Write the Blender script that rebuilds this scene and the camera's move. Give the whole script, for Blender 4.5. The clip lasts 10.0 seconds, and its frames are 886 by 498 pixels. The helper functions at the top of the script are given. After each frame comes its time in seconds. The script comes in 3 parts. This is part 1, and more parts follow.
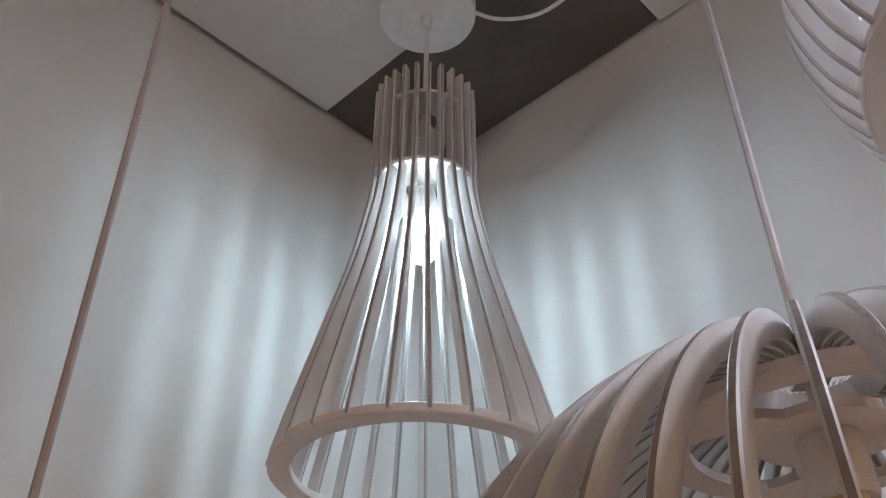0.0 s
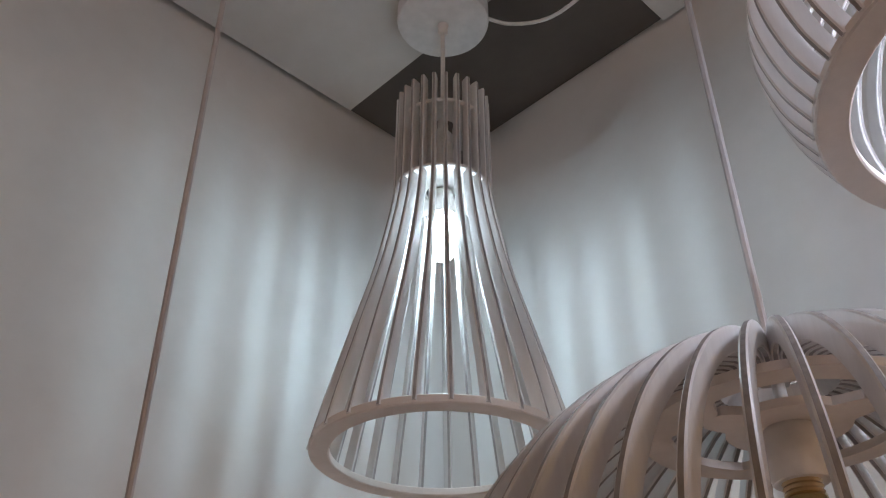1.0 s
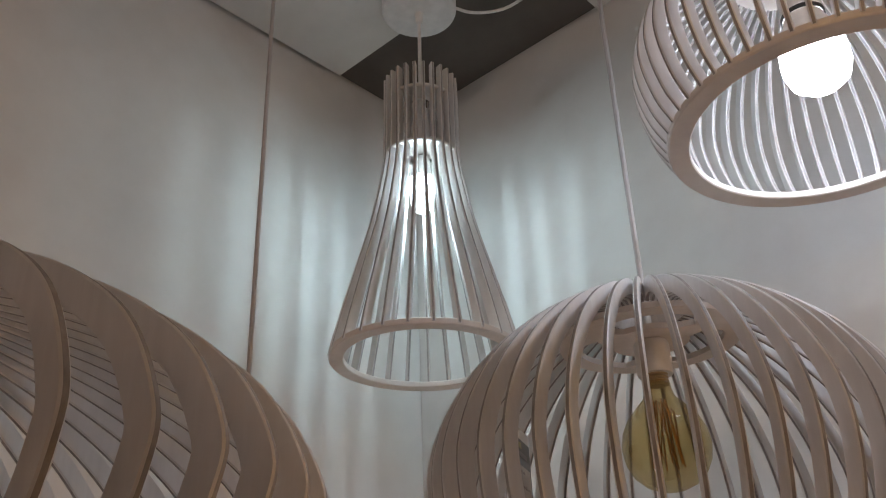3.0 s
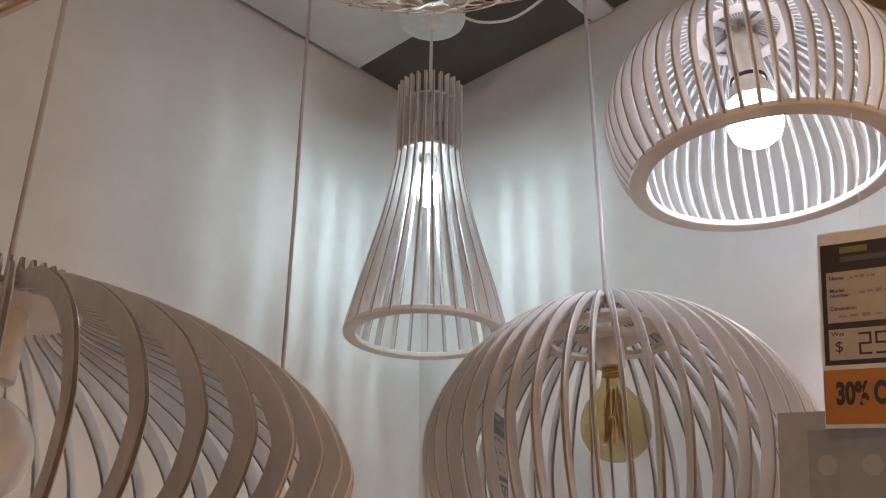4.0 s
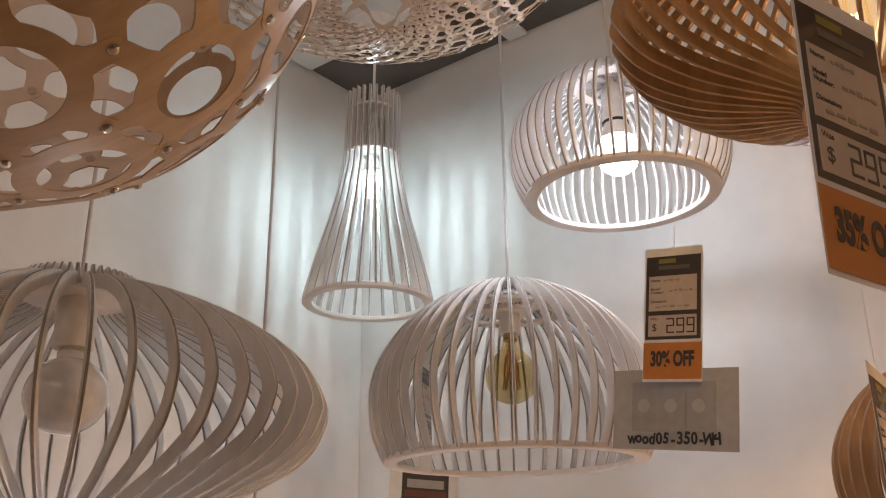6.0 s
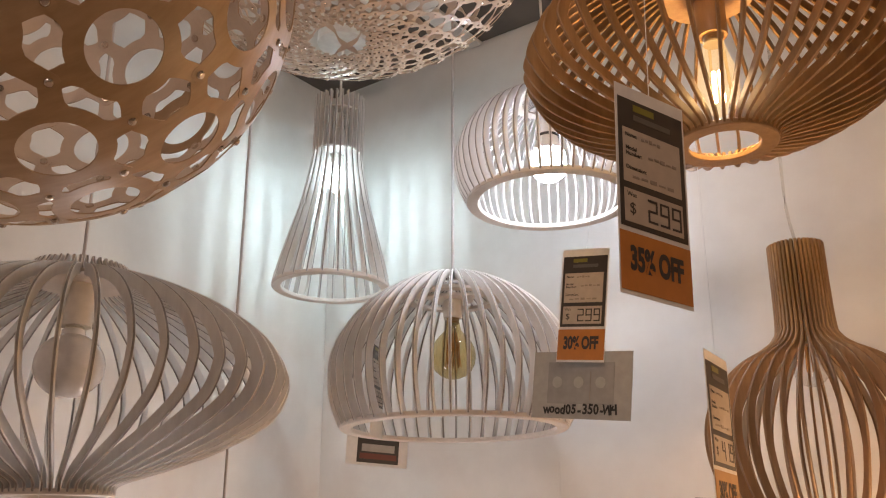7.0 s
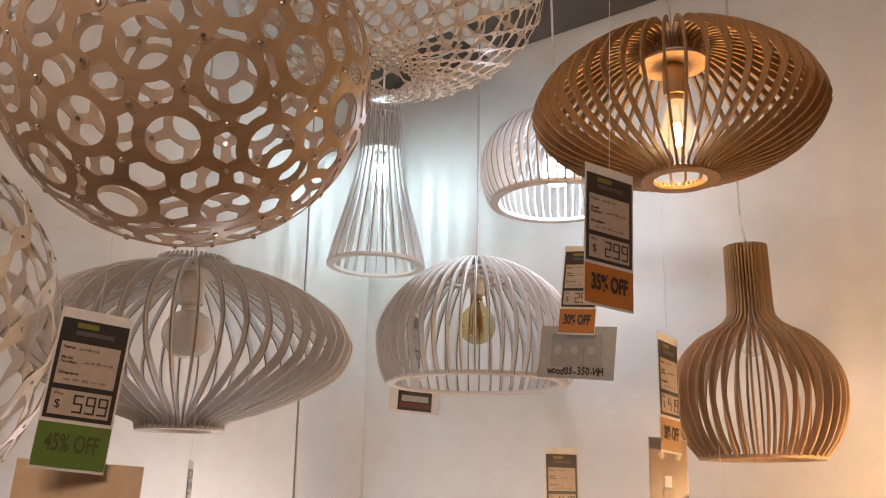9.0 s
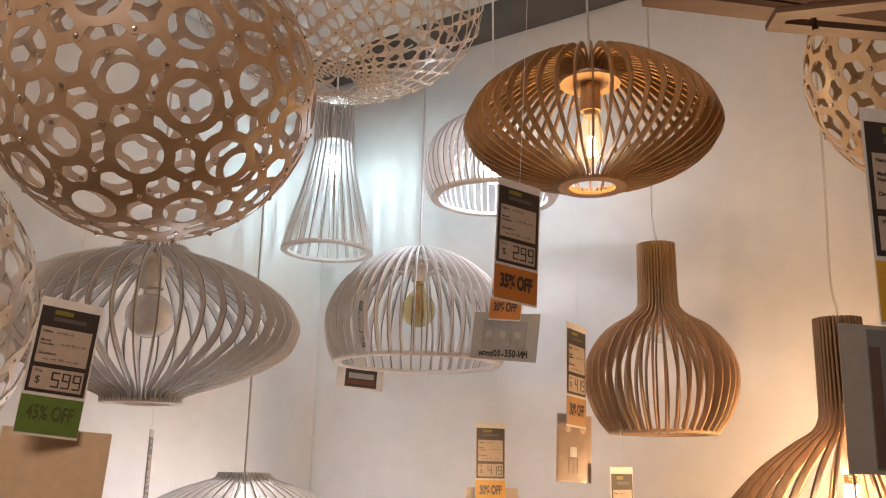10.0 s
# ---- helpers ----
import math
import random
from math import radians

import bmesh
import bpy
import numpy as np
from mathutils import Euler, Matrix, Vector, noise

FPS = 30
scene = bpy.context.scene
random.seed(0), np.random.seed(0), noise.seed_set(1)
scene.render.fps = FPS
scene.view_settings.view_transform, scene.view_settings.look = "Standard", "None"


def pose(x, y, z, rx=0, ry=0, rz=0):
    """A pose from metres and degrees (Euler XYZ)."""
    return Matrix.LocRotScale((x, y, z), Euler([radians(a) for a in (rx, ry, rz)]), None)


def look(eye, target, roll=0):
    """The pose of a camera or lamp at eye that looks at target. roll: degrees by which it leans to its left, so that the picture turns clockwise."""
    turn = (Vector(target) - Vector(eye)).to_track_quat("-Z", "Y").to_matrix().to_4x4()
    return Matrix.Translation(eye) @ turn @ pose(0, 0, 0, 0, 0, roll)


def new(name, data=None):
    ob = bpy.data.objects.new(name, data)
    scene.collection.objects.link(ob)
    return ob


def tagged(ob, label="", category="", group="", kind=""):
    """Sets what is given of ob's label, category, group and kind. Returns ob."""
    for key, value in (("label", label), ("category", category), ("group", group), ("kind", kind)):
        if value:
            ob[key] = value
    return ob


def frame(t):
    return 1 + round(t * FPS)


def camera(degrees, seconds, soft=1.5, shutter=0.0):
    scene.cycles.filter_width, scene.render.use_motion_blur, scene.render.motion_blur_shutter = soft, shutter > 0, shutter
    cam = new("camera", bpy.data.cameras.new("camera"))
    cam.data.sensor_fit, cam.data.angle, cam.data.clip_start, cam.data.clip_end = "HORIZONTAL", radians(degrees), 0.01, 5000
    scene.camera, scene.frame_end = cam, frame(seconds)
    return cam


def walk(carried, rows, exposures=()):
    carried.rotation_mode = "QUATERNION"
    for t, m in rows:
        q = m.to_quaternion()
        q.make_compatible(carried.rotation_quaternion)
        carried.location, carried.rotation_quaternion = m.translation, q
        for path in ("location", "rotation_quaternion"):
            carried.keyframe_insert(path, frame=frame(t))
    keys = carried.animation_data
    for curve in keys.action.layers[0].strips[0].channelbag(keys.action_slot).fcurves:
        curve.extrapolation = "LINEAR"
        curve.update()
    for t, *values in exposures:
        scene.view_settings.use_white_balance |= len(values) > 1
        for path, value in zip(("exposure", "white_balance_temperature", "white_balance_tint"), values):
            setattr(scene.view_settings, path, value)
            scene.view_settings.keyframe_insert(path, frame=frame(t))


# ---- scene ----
# ---- camera ----
cam = camera(53.0, 10.0, 1.1)
PATH = [
    (0, (0.0470, -0.0417, 1.6192), (-0.0521, 1.5630, 2.8088), -0.71),
    (0.5, (0.0628, -0.0801, 1.6125), (-0.0864, 1.5430, 2.7715), -0.69),
    (1, (0.0608, -0.1553, 1.5953), (-0.0931, 1.4913, 2.7200), -0.77),
    (1.5, (0.0573, -0.2470, 1.5671), (-0.0832, 1.4338, 2.6419), -1.28),
    (2, (0.0636, -0.3443, 1.5327), (-0.0438, 1.3612, 2.5718), -1.20),
    (2.5, (0.0606, -0.4585, 1.4957), (-0.0252, 1.2808, 2.4792), -1.33),
    (3, (0.0549, -0.5372, 1.4619), (-0.0159, 1.2330, 2.3900), -2.47),
    (4.3, (0.0829, -0.8712, 1.4307), (-0.0105, 0.9692, 2.2079), 0.62),
    (4.5, (0.0875, -0.9053, 1.4092), (-0.0179, 0.9393, 2.1749), 0.50),
    (5, (0.0714, -1.0218, 1.3914), (-0.0132, 0.8383, 2.1215), -0.28),
    (5.5, (0.0484, -1.1474, 1.3798), (0.0474, 0.7232, 2.0875), -0.96),
    (6, (0.0679, -1.2432, 1.3673), (0.1390, 0.6347, 2.0517), -0.86),
    (7.5, (0.1173, -1.6309, 1.3047), (0.2496, 0.2700, 1.9120), -0.14),
    (8, (0.1141, -1.7320, 1.3073), (0.2029, 0.1788, 1.8911), 0.44),
    (8.5, (0.1004, -1.8453, 1.2882), (0.1539, 0.0704, 1.8600), 0.97),
    (9, (0.0733, -1.9833, 1.2679), (0.1469, -0.0569, 1.8006), 0.72),
    (9.5, (0.1006, -2.1120, 1.2473), (0.2174, -0.1785, 1.7454), 0.85),
    (10, (0.1188, -2.2055, 1.2537), (0.2778, -0.2711, 1.7362), 1.12),
]
walk(cam, [(t, look(eye, target, roll)) for t, eye, target, roll in PATH],
     exposures=[(0, 0.14, 6300, 17), (0.5, 0.14, 6300, 17), (1, 0.0, 6300, 17), (2, 0.0, 6450, 15), (3, 0.0, 6500, 13), (4.5, 0.57, 6700, 15), (5.5, 0.6, 6800, 15), (7.5, 0.93, 6700, 13), (10, 1.0, 6500, 12)])


# ---- light ----
scene.view_settings.exposure = 0.0
world = bpy.data.worlds.new("world")
scene.world = world
world.use_nodes = True
world.node_tree.nodes["Background"].inputs[0].default_value = (1.0, 0.93, 0.86, 1)
world.node_tree.nodes["Background"].inputs[1].default_value = 0.05


def area_lamp(name, eye, target, w, h, power, colour):
    d = bpy.data.lights.new(name, "AREA")
    d.shape, d.size, d.size_y, d.energy, d.color = "RECTANGLE", w, h, power, colour
    ob = new(name, d)
    ob.matrix_world = look(eye, target)
    return ob


# shop ceiling lights behind the camera
area_lamp("shop_light_a", (-0.75, -2.45, 2.74), (-0.35, -1.2, 1.2), 1.2, 0.6, 21.0, (1.0, 0.74, 0.59))
area_lamp("shop_light_b", (1.5, -2.4, 2.74), (0.9, -1.4, 1.0), 1.2, 0.6, 1.4, (1.0, 0.70, 0.52))


# ---- materials ----
def node_mat(name):
    m = bpy.data.materials.new(name)
    m.use_nodes = True
    nt = m.node_tree
    return m, nt, nt.nodes["Principled BSDF"]


def add(nt, kind, **inputs):
    n = nt.nodes.new(kind)
    for k, v in inputs.items():
        n.inputs[k.replace("_", " ")].default_value = v
    return n


def ramp(nt, fac, stops):
    r = nt.nodes.new("ShaderNodeValToRGB")
    e = r.color_ramp.elements
    while len(e) < len(stops):
        e.new(0.5)
    for el, (p, c) in zip(e, stops):
        el.position, el.color = p, (*c, 1)
    nt.links.new(fac, r.inputs[0])
    return r.outputs[0]


def coords(nt, scale, which="Object"):
    tc = nt.nodes.new("ShaderNodeTexCoord")
    mp = nt.nodes.new("ShaderNodeMapping")
    mp.inputs["Scale"].default_value = scale
    nt.links.new(tc.outputs[which], mp.inputs[0])
    return mp.outputs[0]


def bump(nt, b, height, strength, dist):
    n = nt.nodes.new("ShaderNodeBump")
    n.inputs["Strength"].default_value, n.inputs["Distance"].default_value = strength, dist
    nt.links.new(height, n.inputs["Height"])
    nt.links.new(n.outputs[0], b.inputs["Normal"])


def grainy(name, dark, light, scale=(30, 30, 30), rough=0.5, relief=0.0004, vary=0.12, coat=0.0, detail=6):
    """Colour from a stretched noise, a coarse stain over it, and a small shift for each piece."""
    m, nt, b = node_mat(name)
    v = coords(nt, scale)
    n1 = add(nt, "ShaderNodeTexNoise", Scale=1.0, Detail=detail, Roughness=0.65)
    nt.links.new(v, n1.inputs["Vector"])
    n2 = add(nt, "ShaderNodeTexNoise", Scale=7.0, Detail=2.0)
    nt.links.new(coords(nt, (1, 1, 1)), n2.inputs["Vector"])
    mixf = nt.nodes.new("ShaderNodeMath")
    mixf.operation = "MULTIPLY_ADD"
    mixf.inputs[1].default_value = 0.35
    nt.links.new(n2.outputs[0], mixf.inputs[0])
    half = nt.nodes.new("ShaderNodeMath")
    half.operation = "MULTIPLY"
    half.inputs[1].default_value = 0.65
    nt.links.new(n1.outputs[0], half.inputs[0])
    nt.links.new(half.outputs[0], mixf.inputs[2])
    col = ramp(nt, mixf.outputs[0], [(0.34, dark), (0.64, light)])
    oi = nt.nodes.new("ShaderNodeObjectInfo")
    mr = nt.nodes.new("ShaderNodeMapRange")
    mr.inputs["To Min"].default_value, mr.inputs["To Max"].default_value = 1 - vary, 1 + vary
    nt.links.new(oi.outputs["Random"], mr.inputs["Value"])
    hsv = nt.nodes.new("ShaderNodeHueSaturation")
    nt.links.new(mr.outputs[0], hsv.inputs["Value"])
    nt.links.new(col, hsv.inputs["Color"])
    nt.links.new(hsv.outputs[0], b.inputs["Base Color"])
    b.inputs["Roughness"].default_value = rough
    b.inputs["Coat Weight"].default_value = coat
    bump(nt, b, n1.outputs[0], 0.4, relief)
    return m


def plain(name, colour, rough=0.5, metal=0.0, coat=0.0):
    m, nt, b = node_mat(name)
    n1 = add(nt, "ShaderNodeTexNoise", Scale=60.0, Detail=4.0)
    nt.links.new(coords(nt, (1, 1, 1)), n1.inputs["Vector"])
    lo = tuple(c * 0.88 for c in colour)
    nt.links.new(ramp(nt, n1.outputs[0], [(0.3, lo), (0.7, colour)]), b.inputs["Base Color"])
    b.inputs["Roughness"].default_value, b.inputs["Metallic"].default_value = rough, metal
    b.inputs["Coat Weight"].default_value = coat
    return m


def glass(name, colour, rough=0.0):
    """Thin blown glass: a clear film with real gloss."""
    m, nt, b = node_mat(name)
    out = nt.nodes["Material Output"]
    tr = nt.nodes.new("ShaderNodeBsdfTransparent")
    tr.inputs[0].default_value = (*colour, 1)
    gl = nt.nodes.new("ShaderNodeBsdfGlossy")
    gl.inputs["Roughness"].default_value = 0.03 + rough
    fr = nt.nodes.new("ShaderNodeLayerWeight")
    fr.inputs[0].default_value = 0.22
    lim = nt.nodes.new("ShaderNodeMapRange")
    lim.inputs["To Min"].default_value, lim.inputs["To Max"].default_value = 0.05, 0.55
    nt.links.new(fr.outputs["Facing"], lim.inputs[0])
    mx = nt.nodes.new("ShaderNodeMixShader")
    nt.links.new(lim.outputs[0], mx.inputs[0])
    nt.links.new(tr.outputs[0], mx.inputs[1])
    nt.links.new(gl.outputs[0], mx.inputs[2])
    nt.links.new(mx.outputs[0], out.inputs[0])
    return m


def glowing(name, colour, strength):
    m, nt, b = node_mat(name)
    b.inputs["Base Color"].default_value = (0.9, 0.9, 0.9, 1)
    b.inputs["Emission Color"].default_value = (*colour, 1)
    b.inputs["Emission Strength"].default_value = strength
    return m


WALL = grainy("wall_paint", (0.685, 0.67, 0.647), (0.73, 0.72, 0.70), (14, 14, 14), 0.75, 0.0006, 0.0)
PANEL = grainy("ceiling_board", (0.68, 0.67, 0.64), (0.76, 0.75, 0.72), (9, 9, 9), 0.8, 0.0005, 0.0)
DARK = grainy("dark_ceiling", (0.095, 0.082, 0.072), (0.135, 0.117, 0.103), (6, 6, 6), 0.8, 0.001, 0.0)
FLOOR = grainy("floor_vinyl", (0.24, 0.19, 0.15), (0.33, 0.27, 0.22), (3, 40, 3), 0.5, 0.0005, 0.0)
SHOP = grainy("shop_wall", (0.24, 0.20, 0.17), (0.31, 0.265, 0.225), (9, 9, 9), 0.7, 0.0006, 0.0)
WHITE = grainy("white_slat", (0.66, 0.64, 0.63), (0.77, 0.755, 0.745), (60, 60, 9), 0.45, 0.0003, 0.05)
WHITE_RING = grainy("white_ring", (0.66, 0.60, 0.55), (0.76, 0.70, 0.65), (40, 40, 40), 0.45, 0.0003, 0.0)
AMBER = grainy("amber_veneer", (0.29, 0.165, 0.070), (0.43, 0.265, 0.125), (70, 70, 8), 0.45, 0.0004, 0.12)
OAK = grainy("oak_veneer", (0.30, 0.185, 0.10), (0.45, 0.30, 0.175), (70, 70, 8), 0.5, 0.0004, 0.14)
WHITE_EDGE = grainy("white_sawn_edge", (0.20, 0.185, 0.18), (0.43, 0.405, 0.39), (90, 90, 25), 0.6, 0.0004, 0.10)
OAK_EDGE = grainy("oak_sawn_edge", (0.19, 0.11, 0.06), (0.33, 0.21, 0.12), (90, 90, 12), 0.55, 0.0004, 0.12)
AMBER_EDGE = grainy("amber_sawn_edge", (0.22, 0.118, 0.048), (0.34, 0.20, 0.09), (90, 90, 12), 0.5, 0.0004, 0.10)
BAMBOO = grainy("caramel_bamboo", (0.33, 0.225, 0.130), (0.46, 0.325, 0.205), (14, 60, 14), 0.42, 0.0003, 0.08)
PALE = grainy("pale_bamboo", (0.55, 0.46, 0.38), (0.67, 0.58, 0.50), (14, 60, 14), 0.42, 0.0003, 0.06)
PALE_GREY = grainy("greyed_bamboo", (0.62, 0.57, 0.52), (0.73, 0.69, 0.64), (14, 60, 14), 0.42, 0.0003, 0.06)
BLOND = grainy("blond_bamboo", (0.52, 0.37, 0.21), (0.64, 0.48, 0.30), (14, 60, 14), 0.42, 0.0003, 0.06)
PLY = grainy("brown_plywood", (0.17, 0.092, 0.05), (0.25, 0.145, 0.085), (6, 60, 60), 0.5, 0.0003, 0.06)
METAL = plain("rivet_metal", (0.72, 0.66, 0.60), 0.25, 1.0)
CORD = plain("grey_cord", (0.55, 0.52, 0.52), 0.4)
CORD_WHITE = plain("white_cord", (0.80, 0.79, 0.78), 0.4)
PLASTIC = plain("white_plastic", (0.80, 0.78, 0.75), 0.35)
ENAMEL = plain("white_enamel", (0.82, 0.82, 0.81), 0.35)
BRASS = plain("screw_cap", (0.55, 0.42, 0.25), 0.3, 1.0)
BLACK = plain("black_rubber", (0.03, 0.03, 0.03), 0.5)
CLEAR = glass("clear_glass", (0.97, 0.97, 0.97))
GOLD = glass("gold_glass", (0.80, 0.71, 0.47))
FROST = plain("frosted_globe", (0.80, 0.80, 0.82), 0.12, 0.0, 0.6)
PVC = glass("clear_cord", (0.90, 0.89, 0.86), 0.1)
FILAMENT = plain("copper_filament", (0.62, 0.33, 0.12), 0.3, 1.0)
COLD = glowing("cold_light", (0.67, 0.92, 1.0), 1080.0)
COLD_SOFT = glowing("cold_globe_light", (0.80, 0.88, 1.0), 46.0)
WARM = glowing("warm_filament_light", (1.0, 0.63, 0.26), 275.0)
WARM_SOFT = glowing("warm_globe_light", (1.0, 0.60, 0.30), 275.0)
NEUTRAL = glowing("neutral_globe_light", (1.0, 0.90, 0.88), 46.0)


def glow_film(name, colour, strength, share):
    """A lit bulb's glass: mostly clear, partly glowing."""
    m, nt, b = node_mat(name)
    tr = nt.nodes.new("ShaderNodeBsdfTransparent")
    em = nt.nodes.new("ShaderNodeEmission")
    em.inputs[0].default_value, em.inputs[1].default_value = (*colour, 1), strength
    mx = nt.nodes.new("ShaderNodeMixShader")
    mx.inputs[0].default_value = share
    nt.links.new(tr.outputs[0], mx.inputs[1])
    nt.links.new(em.outputs[0], mx.inputs[2])
    nt.links.new(mx.outputs[0], nt.nodes["Material Output"].inputs[0])
    return m


COLD_FILM = glow_film("cold_bulb_glass", (0.80, 0.95, 1.0), 16.0, 0.28)
WARM_FILM = glow_film("warm_bulb_glass", (1.0, 0.62, 0.24), 1.3, 0.16)
PAPER = plain("white_card", (0.78, 0.77, 0.75), 0.3, 0.0, 0.5)
INK = plain("black_print", (0.045, 0.04, 0.038), 0.3, 0.0, 0.5)
TAN = plain("tan_print", (0.50, 0.43, 0.36), 0.3, 0.0, 0.5)
KRAFT = plain("kraft_sheet", (0.80, 0.61, 0.40), 0.25, 0.0, 0.5)
ORANGE = plain("orange_strip", (0.52, 0.20, 0.045), 0.3, 0.0, 0.5)
DULL_ORANGE = plain("dull_orange_strip", (0.50, 0.30, 0.13), 0.3, 0.0, 0.5)
YELLOW = plain("yellow_strip", (0.72, 0.42, 0.06), 0.3, 0.0, 0.5)
GREEN = plain("green_strip", (0.13, 0.22, 0.05), 0.3, 0.0, 0.5)
GREY_FILM = plain("grey_film", (0.42, 0.41, 0.38), 0.15, 0.0, 0.6)
GREY_PRINT = plain("grey_print", (0.34, 0.33, 0.31), 0.2, 0.0, 0.6)
SCRIPT = plain("pen_strokes", (0.30, 0.25, 0.21), 0.4)
FADED = plain("faded_print", (0.085, 0.105, 0.035), 0.4)
LOGO_GREY = plain("dim_grey_print", (0.11, 0.105, 0.10), 0.3)
MARK = plain("yellow_mark", (0.22, 0.205, 0.04), 0.3)


# ---- helpers of this scene ----
def mesh_of(name, bm, mat, smooth=True):
    me = bpy.data.meshes.new(name)
    bmesh.ops.recalc_face_normals(bm, faces=bm.faces)
    if smooth:
        for f in bm.faces:
            f.smooth = True
        for e in bm.edges:
            if len(e.link_faces) == 2 and e.calc_face_angle(0) > 0.6:
                e.smooth = False
    bm.to_mesh(me)
    bm.free()
    me.materials.append(mat)
    return me


def part(name, bm, mat, parent, label="", smooth=True):
    ob = new(name, mesh_of(name, bm, mat, smooth))
    ob.parent = parent
    return tagged(ob, label)


def thing(name, at, label, category, group="", wide=1.0, tall=1.0):
    """An Empty at a thing's base; wide and tall stretch its parts to their true size."""
    ob = new(name)
    ob.empty_display_size = 0.05
    ob.matrix_world = (at if isinstance(at, Matrix) else Matrix.Translation(at)) @ Matrix.Diagonal((wide, wide, tall, 1))
    return tagged(ob, label, category, group)


def box(lo, hi, bm=None):
    bm = bm or bmesh.new()
    m = Matrix.LocRotScale([(a + b) / 2 for a, b in zip(lo, hi)], None, [b - a for a, b in zip(lo, hi)])
    bmesh.ops.create_cube(bm, size=1, matrix=m)
    return bm


def lathe(loop, segs=64, closed=True, bm=None, turn=Matrix.Identity(4)):
    """Turns (radius, height) points round the z axis; closed: the points form a ring of material."""
    bm = bm or bmesh.new()
    rows = []
    for r, z in loop:
        if r < 1e-6:
            rows.append([bm.verts.new(turn @ Vector((0, 0, z)))] * segs)
        else:
            rows.append([bm.verts.new(turn @ Vector((r * math.cos(2 * math.pi * i / segs), r * math.sin(2 * math.pi * i / segs), z))) for i in range(segs)])
    n = len(rows)
    for a in range(n if closed else n - 1):
        p, q = rows[a], rows[(a + 1) % n]
        for i in range(segs):
            j = (i + 1) % segs
            vs = []
            for v in (p[i], p[j], q[j], q[i]):
                if v not in vs:
                    vs.append(v)
            if len(vs) > 2:
                bm.faces.new(vs)
    return bm


def hoop(r0, r1, z0, z1, c=0.0015, segs=96):
    """A flat wooden ring with softened edges."""
    return lathe([(r0 + c, z0), (r1 - c, z0), (r1, z0 + c), (r1, z1 - c), (r1 - c, z1), (r0 + c, z1), (r0, z1 - c), (r0, z0 + c)], segs)


def smooth_line(pts, steps):
    """Catmull-Rom through the points."""
    out = []
    p = [Vector(pts[0]) * 2 - Vector(pts[1])] + [Vector(q) for q in pts] + [Vector(pts[-1]) * 2 - Vector(pts[-2])]
    for i in range(1, len(p) - 2):
        for s in range(steps):
            t = s / steps
            a, b, c, d = p[i - 1], p[i], p[i + 1], p[i + 2]
            out.append(0.5 * (2 * b + (c - a) * t + (2 * a - 5 * b + 4 * c - d) * t * t + (3 * b - a - 3 * c + d) * t ** 3))
    return out + [p[-2]]


def tube(pts, r, segs=8, bm=None):
    bm = bm or bmesh.new()
    rings = []
    pts = [Vector(p) for p in pts]
    for i, p in enumerate(pts):
        d = (pts[min(i + 1, len(pts) - 1)] - pts[max(i - 1, 0)]).normalized()
        q = d.to_track_quat("Z", "Y")
        rings.append([bm.verts.new(p + q @ Vector((r * math.cos(2 * math.pi * k / segs), r * math.sin(2 * math.pi * k / segs), 0))) for k in range(segs)])
    for a, b in zip(rings, rings[1:]):
        for k in range(segs):
            bm.faces.new((a[k], a[(k + 1) % segs], b[(k + 1) % segs], b[k]))
    bm.faces.new(rings[0][::-1])
    bm.faces.new(rings[-1])
    return bm


def slat_bmesh(profile, depth, thick, steps=6):
    """A plywood rib cut along an outer profile of (radius, height), depth inwards, standing in the x-z plane."""
    line = smooth_line([(r, z, 0) for r, z in profile], steps)
    bm, rows = bmesh.new(), []
    h, c = thick / 2, thick * 0.22
    n = len(line)
    for i, p in enumerate(line):
        d = (line[min(i + 1, n - 1)] - line[max(i - 1, 0)]).normalized()
        inw = Vector((d.y, -d.x, 0))
        if profile[0][1] < profile[-1][1]:
            inw = -inw
        dep = depth(i / (n - 1)) if callable(depth) else depth
        rows.append([])
        for off, y in ((0, -h + c), (c, -h), (dep - c, -h), (dep, -h + c), (dep, h - c), (dep - c, h), (c, h), (0, h - c)):
            q = p + inw * off
            rows[-1].append(bm.verts.new((q.x, y, q.y)))
    for a, b in zip(rows, rows[1:]):
        for k in range(8):
            f = bm.faces.new((a[k], a[(k + 1) % 8], b[(k + 1) % 8], b[k]))
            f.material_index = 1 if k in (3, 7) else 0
    bm.faces.new(rows[0])
    bm.faces.new(rows[-1][::-1])
    return bm


def slats(parent, profile, depth, thick, count, mat, phase=0.0, steps=6, sway=0.004, edge=None):
    """Ribs round the z axis; edge: the sawn plywood edge's material."""
    rnd = random.Random(count)
    me = mesh_of("slat", slat_bmesh(profile, depth, thick, steps), mat)
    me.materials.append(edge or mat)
    for i in range(count):
        ob = new("slat", me)
        ob.parent = parent
        ob.rotation_euler = (0, 0, phase + 2 * math.pi * i / count + rnd.uniform(-sway, sway))


